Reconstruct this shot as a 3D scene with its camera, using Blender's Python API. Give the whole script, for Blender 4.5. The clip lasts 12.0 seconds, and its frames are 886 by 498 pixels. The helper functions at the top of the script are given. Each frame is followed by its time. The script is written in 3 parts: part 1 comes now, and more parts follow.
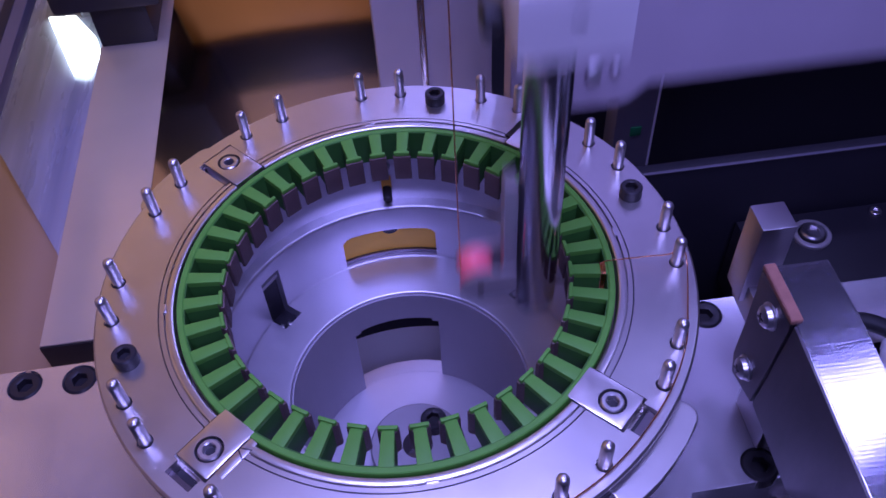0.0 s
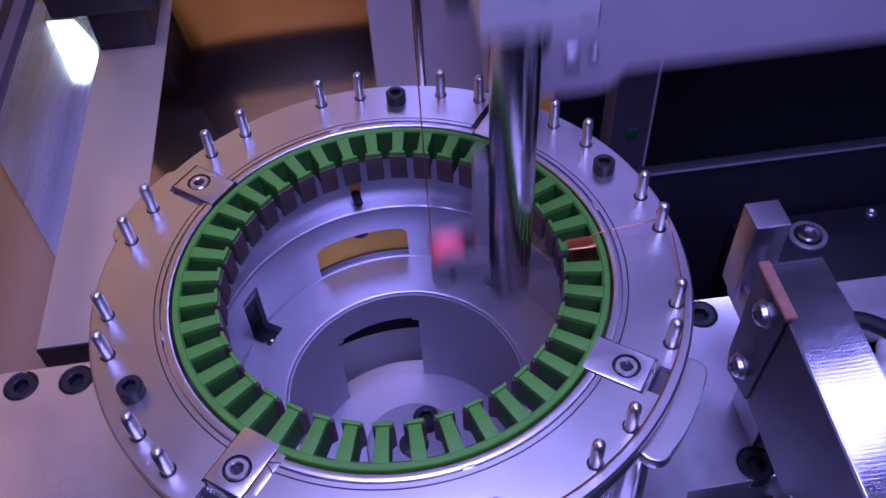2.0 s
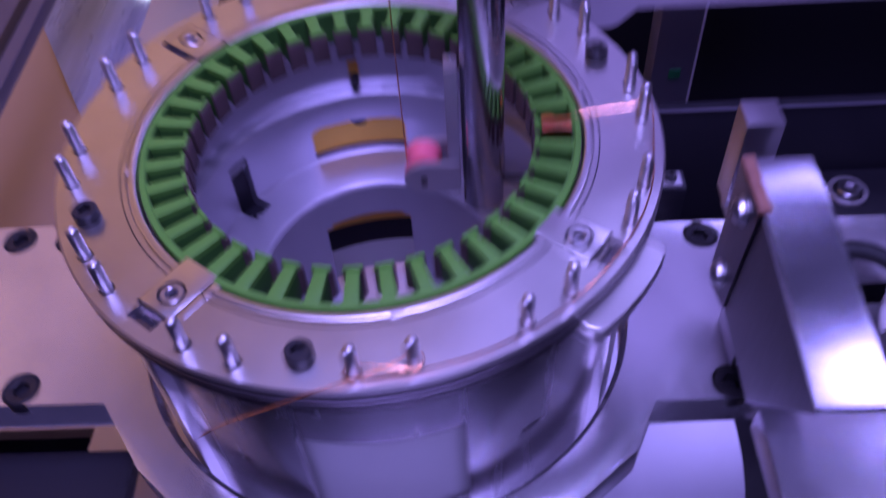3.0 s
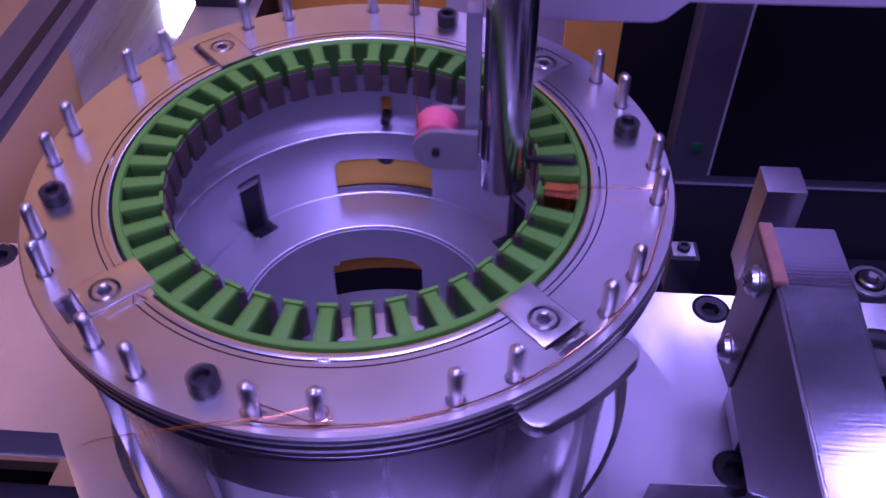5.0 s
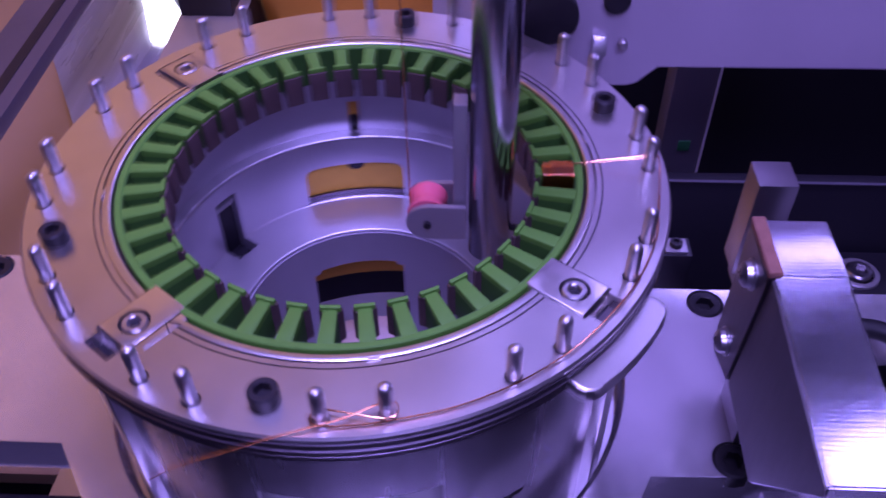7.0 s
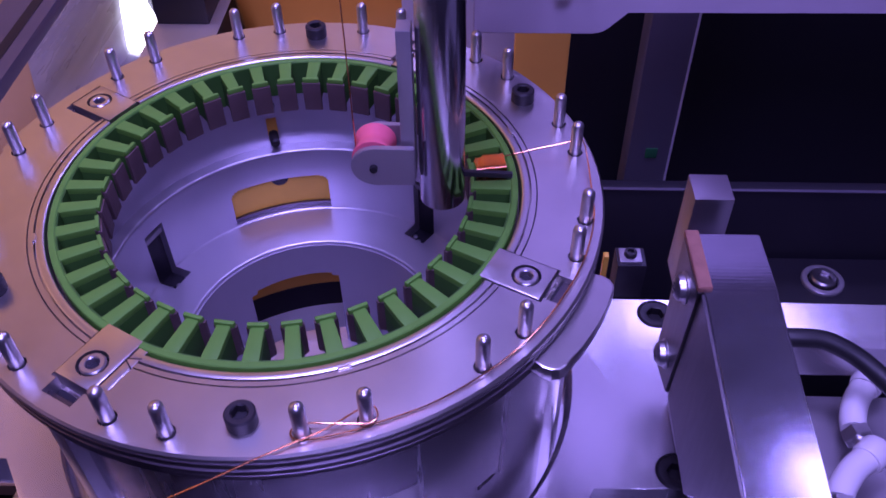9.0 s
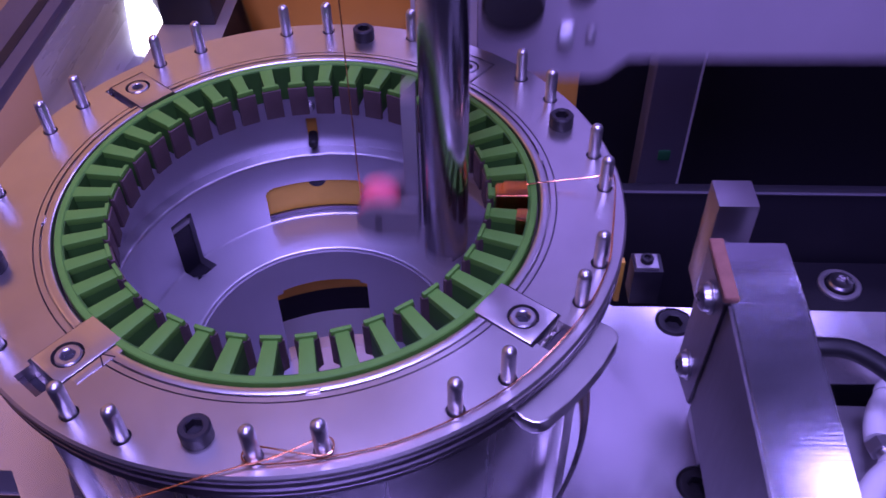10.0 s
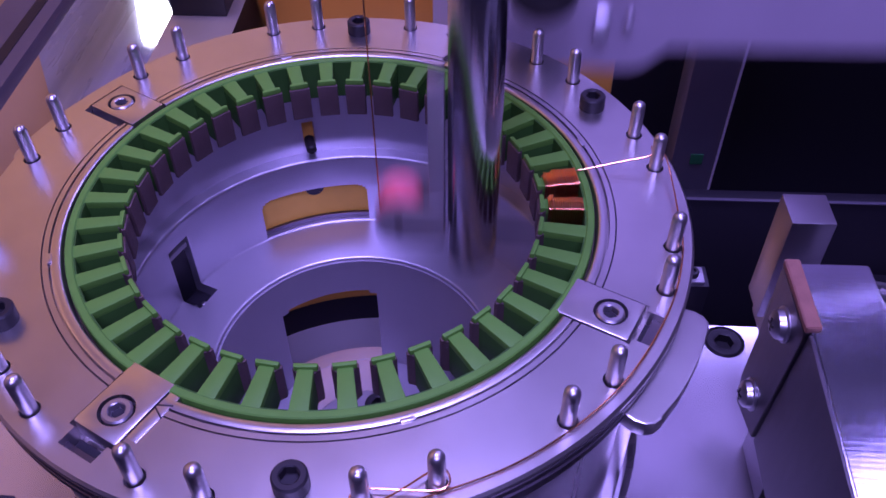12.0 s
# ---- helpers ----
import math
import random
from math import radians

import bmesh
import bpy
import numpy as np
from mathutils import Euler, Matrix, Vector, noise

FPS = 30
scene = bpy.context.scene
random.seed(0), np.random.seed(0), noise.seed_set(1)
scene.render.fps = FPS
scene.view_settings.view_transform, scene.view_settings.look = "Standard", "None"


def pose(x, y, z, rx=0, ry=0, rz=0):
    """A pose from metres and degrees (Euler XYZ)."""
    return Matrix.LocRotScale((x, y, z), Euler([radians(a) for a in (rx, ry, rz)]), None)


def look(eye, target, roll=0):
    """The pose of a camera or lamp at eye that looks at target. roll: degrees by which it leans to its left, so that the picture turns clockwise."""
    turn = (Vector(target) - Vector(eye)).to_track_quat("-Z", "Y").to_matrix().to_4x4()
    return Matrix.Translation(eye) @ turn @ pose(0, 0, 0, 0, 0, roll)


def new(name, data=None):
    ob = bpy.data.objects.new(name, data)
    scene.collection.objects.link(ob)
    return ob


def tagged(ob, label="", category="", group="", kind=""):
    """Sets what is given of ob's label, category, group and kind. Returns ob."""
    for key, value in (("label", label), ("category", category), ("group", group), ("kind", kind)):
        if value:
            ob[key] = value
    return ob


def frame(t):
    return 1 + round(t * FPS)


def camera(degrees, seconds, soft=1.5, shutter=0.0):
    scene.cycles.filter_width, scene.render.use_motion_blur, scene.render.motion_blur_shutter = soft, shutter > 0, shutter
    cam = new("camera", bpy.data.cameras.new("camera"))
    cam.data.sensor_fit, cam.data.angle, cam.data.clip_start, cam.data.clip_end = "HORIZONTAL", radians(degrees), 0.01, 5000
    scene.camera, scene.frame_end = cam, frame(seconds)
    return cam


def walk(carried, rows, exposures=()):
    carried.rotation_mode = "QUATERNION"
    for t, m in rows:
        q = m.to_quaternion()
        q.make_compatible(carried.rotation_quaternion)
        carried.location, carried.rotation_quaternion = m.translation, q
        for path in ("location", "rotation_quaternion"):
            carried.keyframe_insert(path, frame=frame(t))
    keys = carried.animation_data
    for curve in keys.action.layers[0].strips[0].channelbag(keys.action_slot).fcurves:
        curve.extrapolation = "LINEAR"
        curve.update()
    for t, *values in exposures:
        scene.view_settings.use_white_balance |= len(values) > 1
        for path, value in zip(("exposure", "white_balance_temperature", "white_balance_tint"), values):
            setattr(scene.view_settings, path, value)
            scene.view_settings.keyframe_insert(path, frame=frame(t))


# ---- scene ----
cam = camera(54.36, 12.0, soft=1.6, shutter=1.0)
walk(cam, [
    (0.0, look((0.0001, -0.1669, 0.2025), (0.0145, -0.0043, 0.0132), -3.56)),
    (0.5, look((0.0003, -0.1671, 0.2030), (0.0162, -0.0042, 0.0141), -3.39)),
    (1.0, look((0.0027, -0.1661, 0.2026), (0.0180, -0.0025, 0.0141), -3.65)),
    (1.5, look((0.0024, -0.1698, 0.2025), (0.0182, -0.0060, 0.0144), -3.43)),
    (2.0, look((0.0008, -0.1693, 0.2013), (0.0158, -0.0054, 0.0131), -3.50)),
    (2.3, look((0.0049, -0.1704, 0.1945), (0.0234, -0.0062, 0.0069), -2.17)),
    (2.5, look((0.0143, -0.1737, 0.1912), (0.0340, -0.0098, 0.0035), -1.89)),
    (2.7, look((0.0202, -0.1810, 0.1885), (0.0382, -0.0154, 0.0021), -1.58)),
    (3.0, look((0.0310, -0.1944, 0.1742), (0.0238, -0.0331, -0.0167), -4.07)),
    (3.2, look((0.0307, -0.1840, 0.1552), (0.0279, -0.0162, -0.0301), -3.78)),
    (5.0, look((0.0383, -0.1868, 0.1566), (0.0262, -0.0112, -0.0209), -0.26)),
    (5.5, look((0.0354, -0.1915, 0.1581), (0.0280, -0.0154, -0.0192), 0.33)),
    (6.0, look((0.0357, -0.1921, 0.1559), (0.0293, -0.0168, -0.0221), 0.29)),
    (6.5, look((0.0318, -0.1922, 0.1554), (0.0243, -0.0169, -0.0227), -0.11)),
    (7.0, look((0.0347, -0.1898, 0.1581), (0.0265, -0.0131, -0.0186), -0.69)),
    (7.2, look((0.0393, -0.1888, 0.1572), (0.0326, -0.0119, -0.0193), -0.73)),
    (8.8, look((0.0498, -0.1887, 0.1579), (0.0456, -0.0109, -0.0178), -0.13)),
    (9.0, look((0.0521, -0.1872, 0.1608), (0.0446, -0.0099, -0.0154), -0.83)),
    (9.5, look((0.0497, -0.1857, 0.1592), (0.0421, -0.0084, -0.0169), -0.96)),
    (10.0, look((0.0483, -0.1807, 0.1579), (0.0397, -0.0036, -0.0184), -1.11)),
    (10.5, look((0.0432, -0.1750, 0.1525), (0.0339, 0.0026, -0.0232), -0.88)),
    (11.0, look((0.0417, -0.1648, 0.1491), (0.0316, 0.0120, -0.0273), -0.97)),
    (11.5, look((0.0343, -0.1608, 0.1464), (0.0263, 0.0151, -0.0311), -0.07)),
    (12.0, look((0.0359, -0.1625, 0.1472), (0.0270, 0.0135, -0.0301), -0.40)),
], [(0, 0.08, 5700, -3), (2.3, 0.08, 5700, -3), (3.2, 0.21, 6000, 19), (5.0, 0.22, 6080, 28), (12, 0.22, 6080, 27)])

# ------------------------------------------------------------- light
world = bpy.data.worlds.new("world")
scene.world = world
world.use_nodes = True
wn = world.node_tree.nodes
wn["Background"].inputs[0].default_value = (0.27, 0.21, 0.60, 1)
wn["Background"].inputs[1].default_value = 0.12


def area_lamp(name, eye, target, sx, sy, power, colour):
    d = bpy.data.lights.new(name, "AREA")
    d.shape, d.size, d.size_y, d.energy, d.color = "RECTANGLE", sx, sy, power, colour
    ob = new(name, d)
    ob.matrix_basis = look(eye, target)
    return ob


# violet-white strip lamps of the machine's hood
area_lamp("hood_lamp", (0.38, 0.09, 0.50), (0.03, 0.0, -0.05), 0.08, 0.08, 0.3, (0.40, 0.325, 1.0))
area_lamp("hood_lamp", (0.02, 0.02, 0.70), (0.02, 0.0, -0.05), 0.24, 0.15, 4.3, (0.41, 0.335, 1.0))
area_lamp("hood_lamp", (0.35, 0.55, 0.50), (0.06, 0.0, -0.05), 0.32, 0.20, 2.2, (0.40, 0.325, 1.0))
# unseen fill added behind the camera to brighten the faces turned to it
area_lamp("front_fill", (0.08, -0.42, 0.56), (0.03, 0.0, -0.06), 0.40, 0.24, 4.0, (0.40, 0.325, 1.0))
# warm lamps added out of view to brighten the tan walls the steel mirrors
area_lamp("wall_wash", (-0.32, 0.20, 0.60), (-0.32, 0.60, 0.56), 0.30, 0.30, 1.8, (1.0, 0.70, 0.46))
area_lamp("wall_wash", (-0.34, 0.16, 0.50), (-0.70, 0.20, 0.42), 0.30, 0.30, 1.1, (1.0, 0.70, 0.46))


# ------------------------------------------------------------- materials
def material(name, colour, rough=0.4, metal=0.0, grain=0.0, grain_scale=400.0, stretch=(1, 1, 1), bump=0.0, vary=0.12,
             vary_scale=25.0, spec=0.5, glow=0.0, arcs=0.0, streak=None):
    m = bpy.data.materials.new(name)
    m.use_nodes = True
    nt = m.node_tree
    n, l = nt.nodes, nt.links
    b = n["Principled BSDF"]
    b.inputs["Metallic"].default_value = metal
    b.inputs["Specular IOR Level"].default_value = spec
    tc = n.new("ShaderNodeTexCoord")
    mp = n.new("ShaderNodeMapping")
    mp.inputs["Scale"].default_value = stretch
    l.new(tc.outputs["Object"], mp.inputs["Vector"])
    fine = n.new("ShaderNodeTexNoise")
    fine.inputs["Scale"].default_value, fine.inputs["Detail"].default_value = grain_scale, 4
    l.new(mp.outputs[0], fine.inputs["Vector"])
    wide = n.new("ShaderNodeTexNoise")
    wide.inputs["Scale"].default_value, wide.inputs["Detail"].default_value = vary_scale, 3
    if streak:
        mp2 = n.new("ShaderNodeMapping")
        mp2.inputs["Scale"].default_value = streak
        l.new(tc.outputs["Object"], mp2.inputs["Vector"])
        l.new(mp2.outputs[0], wide.inputs["Vector"])
    else:
        l.new(tc.outputs["Object"], wide.inputs["Vector"])
    mix = n.new("ShaderNodeMix")
    mix.data_type = "RGBA"
    mix.inputs["A"].default_value = (*[c * (1 - vary) for c in colour], 1)
    mix.inputs["B"].default_value = (*[min(1, c * (1 + vary)) for c in colour], 1)
    l.new(wide.outputs["Fac"], mix.inputs["Factor"])
    l.new(mix.outputs["Result"], b.inputs["Base Color"])
    add = n.new("ShaderNodeMath")
    add.operation = "MULTIPLY_ADD"
    add.inputs[1].default_value, add.inputs[2].default_value = grain, rough - grain / 2
    l.new(fine.outputs["Fac"], add.inputs[0])
    add2 = n.new("ShaderNodeMath")
    add2.operation = "MULTIPLY_ADD"
    add2.inputs[1].default_value = 0.12 * rough
    l.new(wide.outputs["Fac"], add2.inputs[0])
    l.new(add.outputs[0], add2.inputs[2])
    l.new(add2.outputs[0], b.inputs["Roughness"])
    if bump:
        bp = n.new("ShaderNodeBump")
        bp.inputs["Strength"].default_value, bp.inputs["Distance"].default_value = bump, 0.0002
        l.new(fine.outputs["Fac"], bp.inputs["Height"])
        l.new(bp.outputs[0], b.inputs["Normal"])
        if arcs:
            # sweeping marks of a face mill
            off = n.new("ShaderNodeMapping")
            off.inputs["Location"].default_value = (-0.122, -0.14, 0)
            l.new(tc.outputs["Object"], off.inputs["Vector"])
            wave = n.new("ShaderNodeTexWave")
            wave.wave_type, wave.rings_direction = "RINGS", "SPHERICAL"
            wave.inputs["Scale"].default_value, wave.inputs["Distortion"].default_value = 260, 1.5
            wave.inputs["Detail"].default_value, wave.inputs["Detail Scale"].default_value = 2, 30
            l.new(off.outputs[0], wave.inputs["Vector"])
            bp2 = n.new("ShaderNodeBump")
            bp2.inputs["Strength"].default_value, bp2.inputs["Distance"].default_value = arcs, 0.0002
            l.new(wave.outputs["Fac"], bp2.inputs["Height"])
            l.new(bp.outputs[0], bp2.inputs["Normal"])
            l.new(bp2.outputs[0], b.inputs["Normal"])
    if glow:
        b.inputs["Emission Color"].default_value = (*colour, 1)
        b.inputs["Emission Strength"].default_value = glow
    return m


PLATE = material("ground_steel", (0.62, 0.59, 0.575), 0.29, 1.0, 0.08, 1500, (1, 0.12, 1), 0.03, 0.17, 42)
CUP = material("turned_aluminium", (0.61, 0.59, 0.64), 0.36, 0.88, 0.12, 700, (1, 1, 0.1), 0.05)
CHROME = material("chromed_steel", (0.46, 0.45, 0.48), 0.16, 1.0, 0.08, 500, (1, 1, 0.08), 0.0)
PIN = material("polished_pin_steel", (0.62, 0.60, 0.62), 0.30, 1.0, 0.14, 900)
GREEN = material("green_nylon", (0.095, 0.265, 0.035), 0.46, 0.0, 0.1, 1500, (1, 1, 1), 0.1, 0.16, 160, spec=0.28)
# the nylon's green, darkened to put the shade inside the slots into its colour
SLOT_SHADE = material("shaded_slot_green", (0.035, 0.115, 0.018), 0.5, 0.0, 0.1, 1500, (1, 1, 1), 0.1, 0.2, 160, spec=0.25)
LAMINATION = material("lamination_steel", (0.13, 0.088, 0.082), 0.5, 0.55, 0.2, 300, (1, 1, 30), 0.4, 0.25, 160)
COPPER = material("enamelled_copper", (0.95, 0.43, 0.21), 0.17, 1.0, 0.08, 900)
BLACKOX = material("black_oxide_steel", (0.022, 0.020, 0.024), 0.42, 0.2, 0.15, 900, spec=0.4)
BLACK = material("black_anodised", (0.015, 0.014, 0.020), 0.42, 0.0, 0.1, 500, spec=0.4)
WELL_GREY = material("dull_well_grey", (0.40, 0.38, 0.42), 0.5, 0.6, 0.1, 300, (1, 1, 0.1), 0.05, 0.1, 30)
# bracket steel with the shade of its left side put into the colour
SHADED_STEEL = material("shaded_side_steel", (0.20, 0.185, 0.20), 0.34, 1.0, 0.12, 420, (1, 1, 0.2), 0.06, 0.2, 60)
POST = material("sawn_steel", (0.38, 0.36, 0.38), 0.30, 1.0, 0.10, 420, (1, 1, 0.2), 0.06, 0.12, 60)
BRACKET = material("milled_steel", (0.50, 0.49, 0.55), 0.15, 1.0, 0.05, 700, (0.08, 1, 1), 0.06, 0.2, 90, arcs=0.02)
BASE = material("brushed_base_steel", (0.72, 0.70, 0.73), 0.22, 0.80, 0.12, 240, (1, 0.1, 1), 0.08, 0.2, 30)
SHELF = material("brushed_shelf_steel", (0.80, 0.70, 0.55), 0.34, 0.5, 0.14, 200, (0.1, 1, 1), 0.06, 0.12, 14)
BLOCK = material("pale_aluminium_block", (0.74, 0.71, 0.72), 0.42, 0.3, 0.08, 500, vary=0.06)
ALU = material("anodised_aluminium", (0.60, 0.58, 0.66), 0.45, 0.35, 0.08, 500, vary=0.06)
BRASS = material("orange_painted_panel", (0.82, 0.42, 0.07), 0.5, 0.0, 0.1, 200)
HARDCOPPER = material("sintered_copper", (0.34, 0.17, 0.12), 0.62, 0.45, 0.2, 1800, (1, 1, 1), 0.35, 0.25, 300)
ROLLER = material("pink_ceramic_roller", (0.85, 0.16, 0.22), 0.35, 0.0, 0.05, 300)
FORK = material("grey_pulley_fork", (0.36, 0.34, 0.36), 0.42, 0.6, 0.1, 500)
WHITE = material("white_plastic", (0.75, 0.73, 0.74), 0.4, 0.0, 0.05, 300, vary=0.04)
RUBBER = material("black_hose", (0.012, 0.012, 0.014), 0.45, 0.0)
TAN = material("tan_cabinet_panel", (0.46, 0.32, 0.20), 0.45, 0.1, 0.1, 60, vary=0.1, vary_scale=8)
# glow that stands for a lamp mirrored in the left plate
GLOW = material("reflection_glow", (1.0, 0.97, 0.92), 0.5, glow=5.0)
BEAM = material("grey_anodised_beam", (0.15, 0.14, 0.18), 0.4, 0.5, 0.1, 300)
# lavender tone and streaks of reflected light are put into the base colour
POLISHED = material("streaked_glare_sheet", (0.38, 0.41, 0.64), 0.26, 0.2, 0.2, 30, (2.2, 0.25, 1), 0.05, 0.85, 45, streak=(1, 0.06, 1))
MIRROR = material("polished_shelf_steel", (0.72, 0.62, 0.50), 0.13, 1.0, 0.05, 200, (0.1, 1, 1), 0.02, 0.08, 14)
INSERT = material("yellow_brass_insert", (0.86, 0.49, 0.06), 0.45, 0.1, 0.12, 300, vary=0.2, vary_scale=60)
SPUN = material("spun_steel", (0.58, 0.55, 0.58), 0.24, 1.0, 0.16, 260, (1, 1, 0.06), 0.06, 0.25, 40)
EDGE = material("dark_edge_steel", (0.16, 0.14, 0.16), 0.32, 1.0, 0.14, 600, (1, 1, 0.2), 0.05, 0.3, 60)
CARRIAGE = material("dull_aluminium", (0.52, 0.455, 0.52), 0.45, 0.3, 0.1, 500, (1, 1, 1), 0.0, 0.1, 30)
TAG = material("green_tag", (0.004, 0.09, 0.03), 0.7)


# ------------------------------------------------------------- mesh helpers
MM = 0.001


def thing(name, label, category, at=None, group="", kind=""):
    ob = new(name)
    ob.empty_display_size = 0.01
    if at is not None:
        ob.matrix_basis = at
    return tagged(ob, label, category, group, kind)


def finish(bm, name, mat, smooth=35):
    me = bpy.data.meshes.new(name)
    bmesh.ops.recalc_face_normals(bm, faces=bm.faces)
    bm.to_mesh(me)
    bm.free()
    me.materials.append(mat)
    if smooth:
        for p in me.polygons:
            p.use_smooth = True
        me.set_sharp_from_angle(angle=radians(smooth))
    return me


def part(name, bm, mat, parent=None, label="", m=None, smooth=35):
    ob = new(name, bm if isinstance(bm, bpy.types.Mesh) else finish(bm, name, mat, smooth))
    ob.parent = parent
    if m is not None:
        ob.matrix_basis = m
    return tagged(ob, label)


def box(x0, x1, y0, y1, z0, z1, bevel=0.4, bm=None, m=None):
    """A box in millimetres with bevelled edges."""
    bm = bm or bmesh.new()
    made = bmesh.ops.create_cube(bm, size=1)["verts"]
    for v in made:
        v.co = Vector(((x0 + x1) / 2 + v.co.x * (x1 - x0), (y0 + y1) / 2 + v.co.y * (y1 - y0), (z0 + z1) / 2 + v.co.z * (z1 - z0))) * MM
    if bevel:
        edges = list({e for v in made for e in v.link_edges})
        r = bmesh.ops.bevel(bm, geom=edges, offset=bevel * MM, segments=2, profile=0.6, affect="EDGES")
        made = list({v for f in r["faces"] for v in f.verts} | {v for v in made if v.is_valid})
    if m is not None:
        bmesh.ops.transform(bm, matrix=m, verts=[v for v in made if v.is_valid])
    return bm


def prism(outline, z0, z1, bevel=0.4, bm=None):
    """An outline of (x, y) millimetres drawn up from z0 to z1."""
    bm = bm or bmesh.new()
    low = [bm.verts.new((x * MM, y * MM, z0 * MM)) for x, y in outline]
    top = [bm.verts.new((x * MM, y * MM, z1 * MM)) for x, y in outline]
    faces = [bm.faces.new(low[::-1]), bm.faces.new(top)]
    n = len(outline)
    for i in range(n):
        faces.append(bm.faces.new((low[i], low[(i + 1) % n], top[(i + 1) % n], top[i])))
    if bevel:
        bmesh.ops.bevel(bm, geom=list({e for f in faces for e in f.edges}), offset=bevel * MM, segments=2, profile=0.6, affect="EDGES")
    return bm


def lathe(profile, seg=96, a0=0.0, a1=360.0, bm=None):
    """A closed profile of (r, z) millimetres, turned round the z axis."""
    bm = bm or bmesh.new()
    full = abs(a1 - a0) >= 360
    steps = seg if full else seg + 1
    rings = []
    for i in range(steps):
        a = radians(a0 + (a1 - a0) * i / seg)
        rings.append([bm.verts.new((r * MM * math.cos(a), r * MM * math.sin(a), z * MM)) for r, z in profile])
    n = len(profile)
    for i in range(seg if full else seg):
        p, q = rings[i], rings[(i + 1) % steps]
        for j in range(n):
            bm.faces.new((p[j], q[j], q[(j + 1) % n], p[(j + 1) % n]))
    if not full:
        bm.faces.new(rings[0])
        bm.faces.new(rings[-1][::-1])
    return bm


def spun(profile, seg=24, bm=None, m=None):
    """A solid from an open profile of (r, z) millimetres whose ends are capped."""
    bm = bm or bmesh.new()
    rings, made = [], []
    for r, z in profile:
        ring = [bm.verts.new((r * MM * math.cos(2 * math.pi * i / seg), r * MM * math.sin(2 * math.pi * i / seg), z * MM)) for i in range(seg)]
        rings.append(ring)
        made += ring
    for p, q in zip(rings, rings[1:]):
        for i in range(seg):
            bm.faces.new((p[i], p[(i + 1) % seg], q[(i + 1) % seg], q[i]))
    bm.faces.new(rings[0][::-1])
    bm.faces.new(rings[-1])
    if m is not None:
        bmesh.ops.transform(bm, matrix=m, verts=made)
    return bm


def socket_head(R, height, key, depth, bm=None):
    """A socket cap screw's head, standing on z = 0, with its hexagon recess."""
    bm = bm or bmesh.new()
    seg = 24

    def ring(r, z, hexa=False):
        out = []
        for i in range(seg):
            a = 2 * math.pi * i / seg
            k = r / math.cos((a + math.pi / 6) % (math.pi / 3) - math.pi / 6) if hexa else r
            out.append(bm.verts.new((k * MM * math.cos(a), k * MM * math.sin(a), z * MM)))
        return out

    c = 0.12 * R
    rings = [ring(R, 0), ring(R, height - c), ring(R - c, height), ring(key * 1.22, height), ring(key, height - 0.25, True), ring(key, height - depth, True)]
    for p, q in zip(rings, rings[1:]):
        for i in range(seg):
            bm.faces.new((p[i], p[(i + 1) % seg], q[(i + 1) % seg], q[i]))
    bm.faces.new(rings[0][::-1])
    bm.faces.new(rings[-1])
    return bm


def tube(points, radius, seg=8, closed=False, bm=None):
    """A wire of the given radius along points, all in millimetres."""
    bm = bm or bmesh.new()
    pts = [Vector(p) for p in points]
    n = len(pts)
    rings = []
    side = None
    for i, p in enumerate(pts):
        a = pts[(i - 1) % n] if closed or i else pts[0]
        b = pts[(i + 1) % n] if closed or i < n - 1 else pts[-1]
        d = (b - a).normalized()
        if side is None:
            side = d.orthogonal().normalized()
        side = (side - d * side.dot(d)).normalized()
        up = d.cross(side)
        rings.append([bm.verts.new((p + radius * (math.cos(2 * math.pi * k / seg) * side + math.sin(2 * math.pi * k / seg) * up)) * MM) for k in range(seg)])
    for i in range(n if closed else n - 1):
        p, q = rings[i], rings[(i + 1) % n]
        for k in range(seg):
            bm.faces.new((p[k], p[(k + 1) % seg], q[(k + 1) % seg], q[k]))
    if not closed:
        bm.faces.new(rings[0][::-1])
        bm.faces.new(rings[-1])
    return bm


def smooth_path(points, steps=6):
    """A Catmull-Rom line through points."""
    p = [Vector(q) for q in points]
    p = [p[0] * 2 - p[1]] + p + [p[-1] * 2 - p[-2]]
    out = []
    for i in range(1, len(p) - 2):
        for k in range(steps):
            t = k / steps
            out.append(0.5 * (2 * p[i] + (p[i + 1] - p[i - 1]) * t + (2 * p[i - 1] - 5 * p[i] + 4 * p[i + 1] - p[i + 2]) * t * t
                              + (3 * p[i] - p[i - 1] - 3 * p[i + 1] + p[i + 2]) * t ** 3))
    return out + [p[-2]]


def polar(r, a, z=0.0):
    return (r * math.cos(radians(a)), r * math.sin(radians(a)), z)


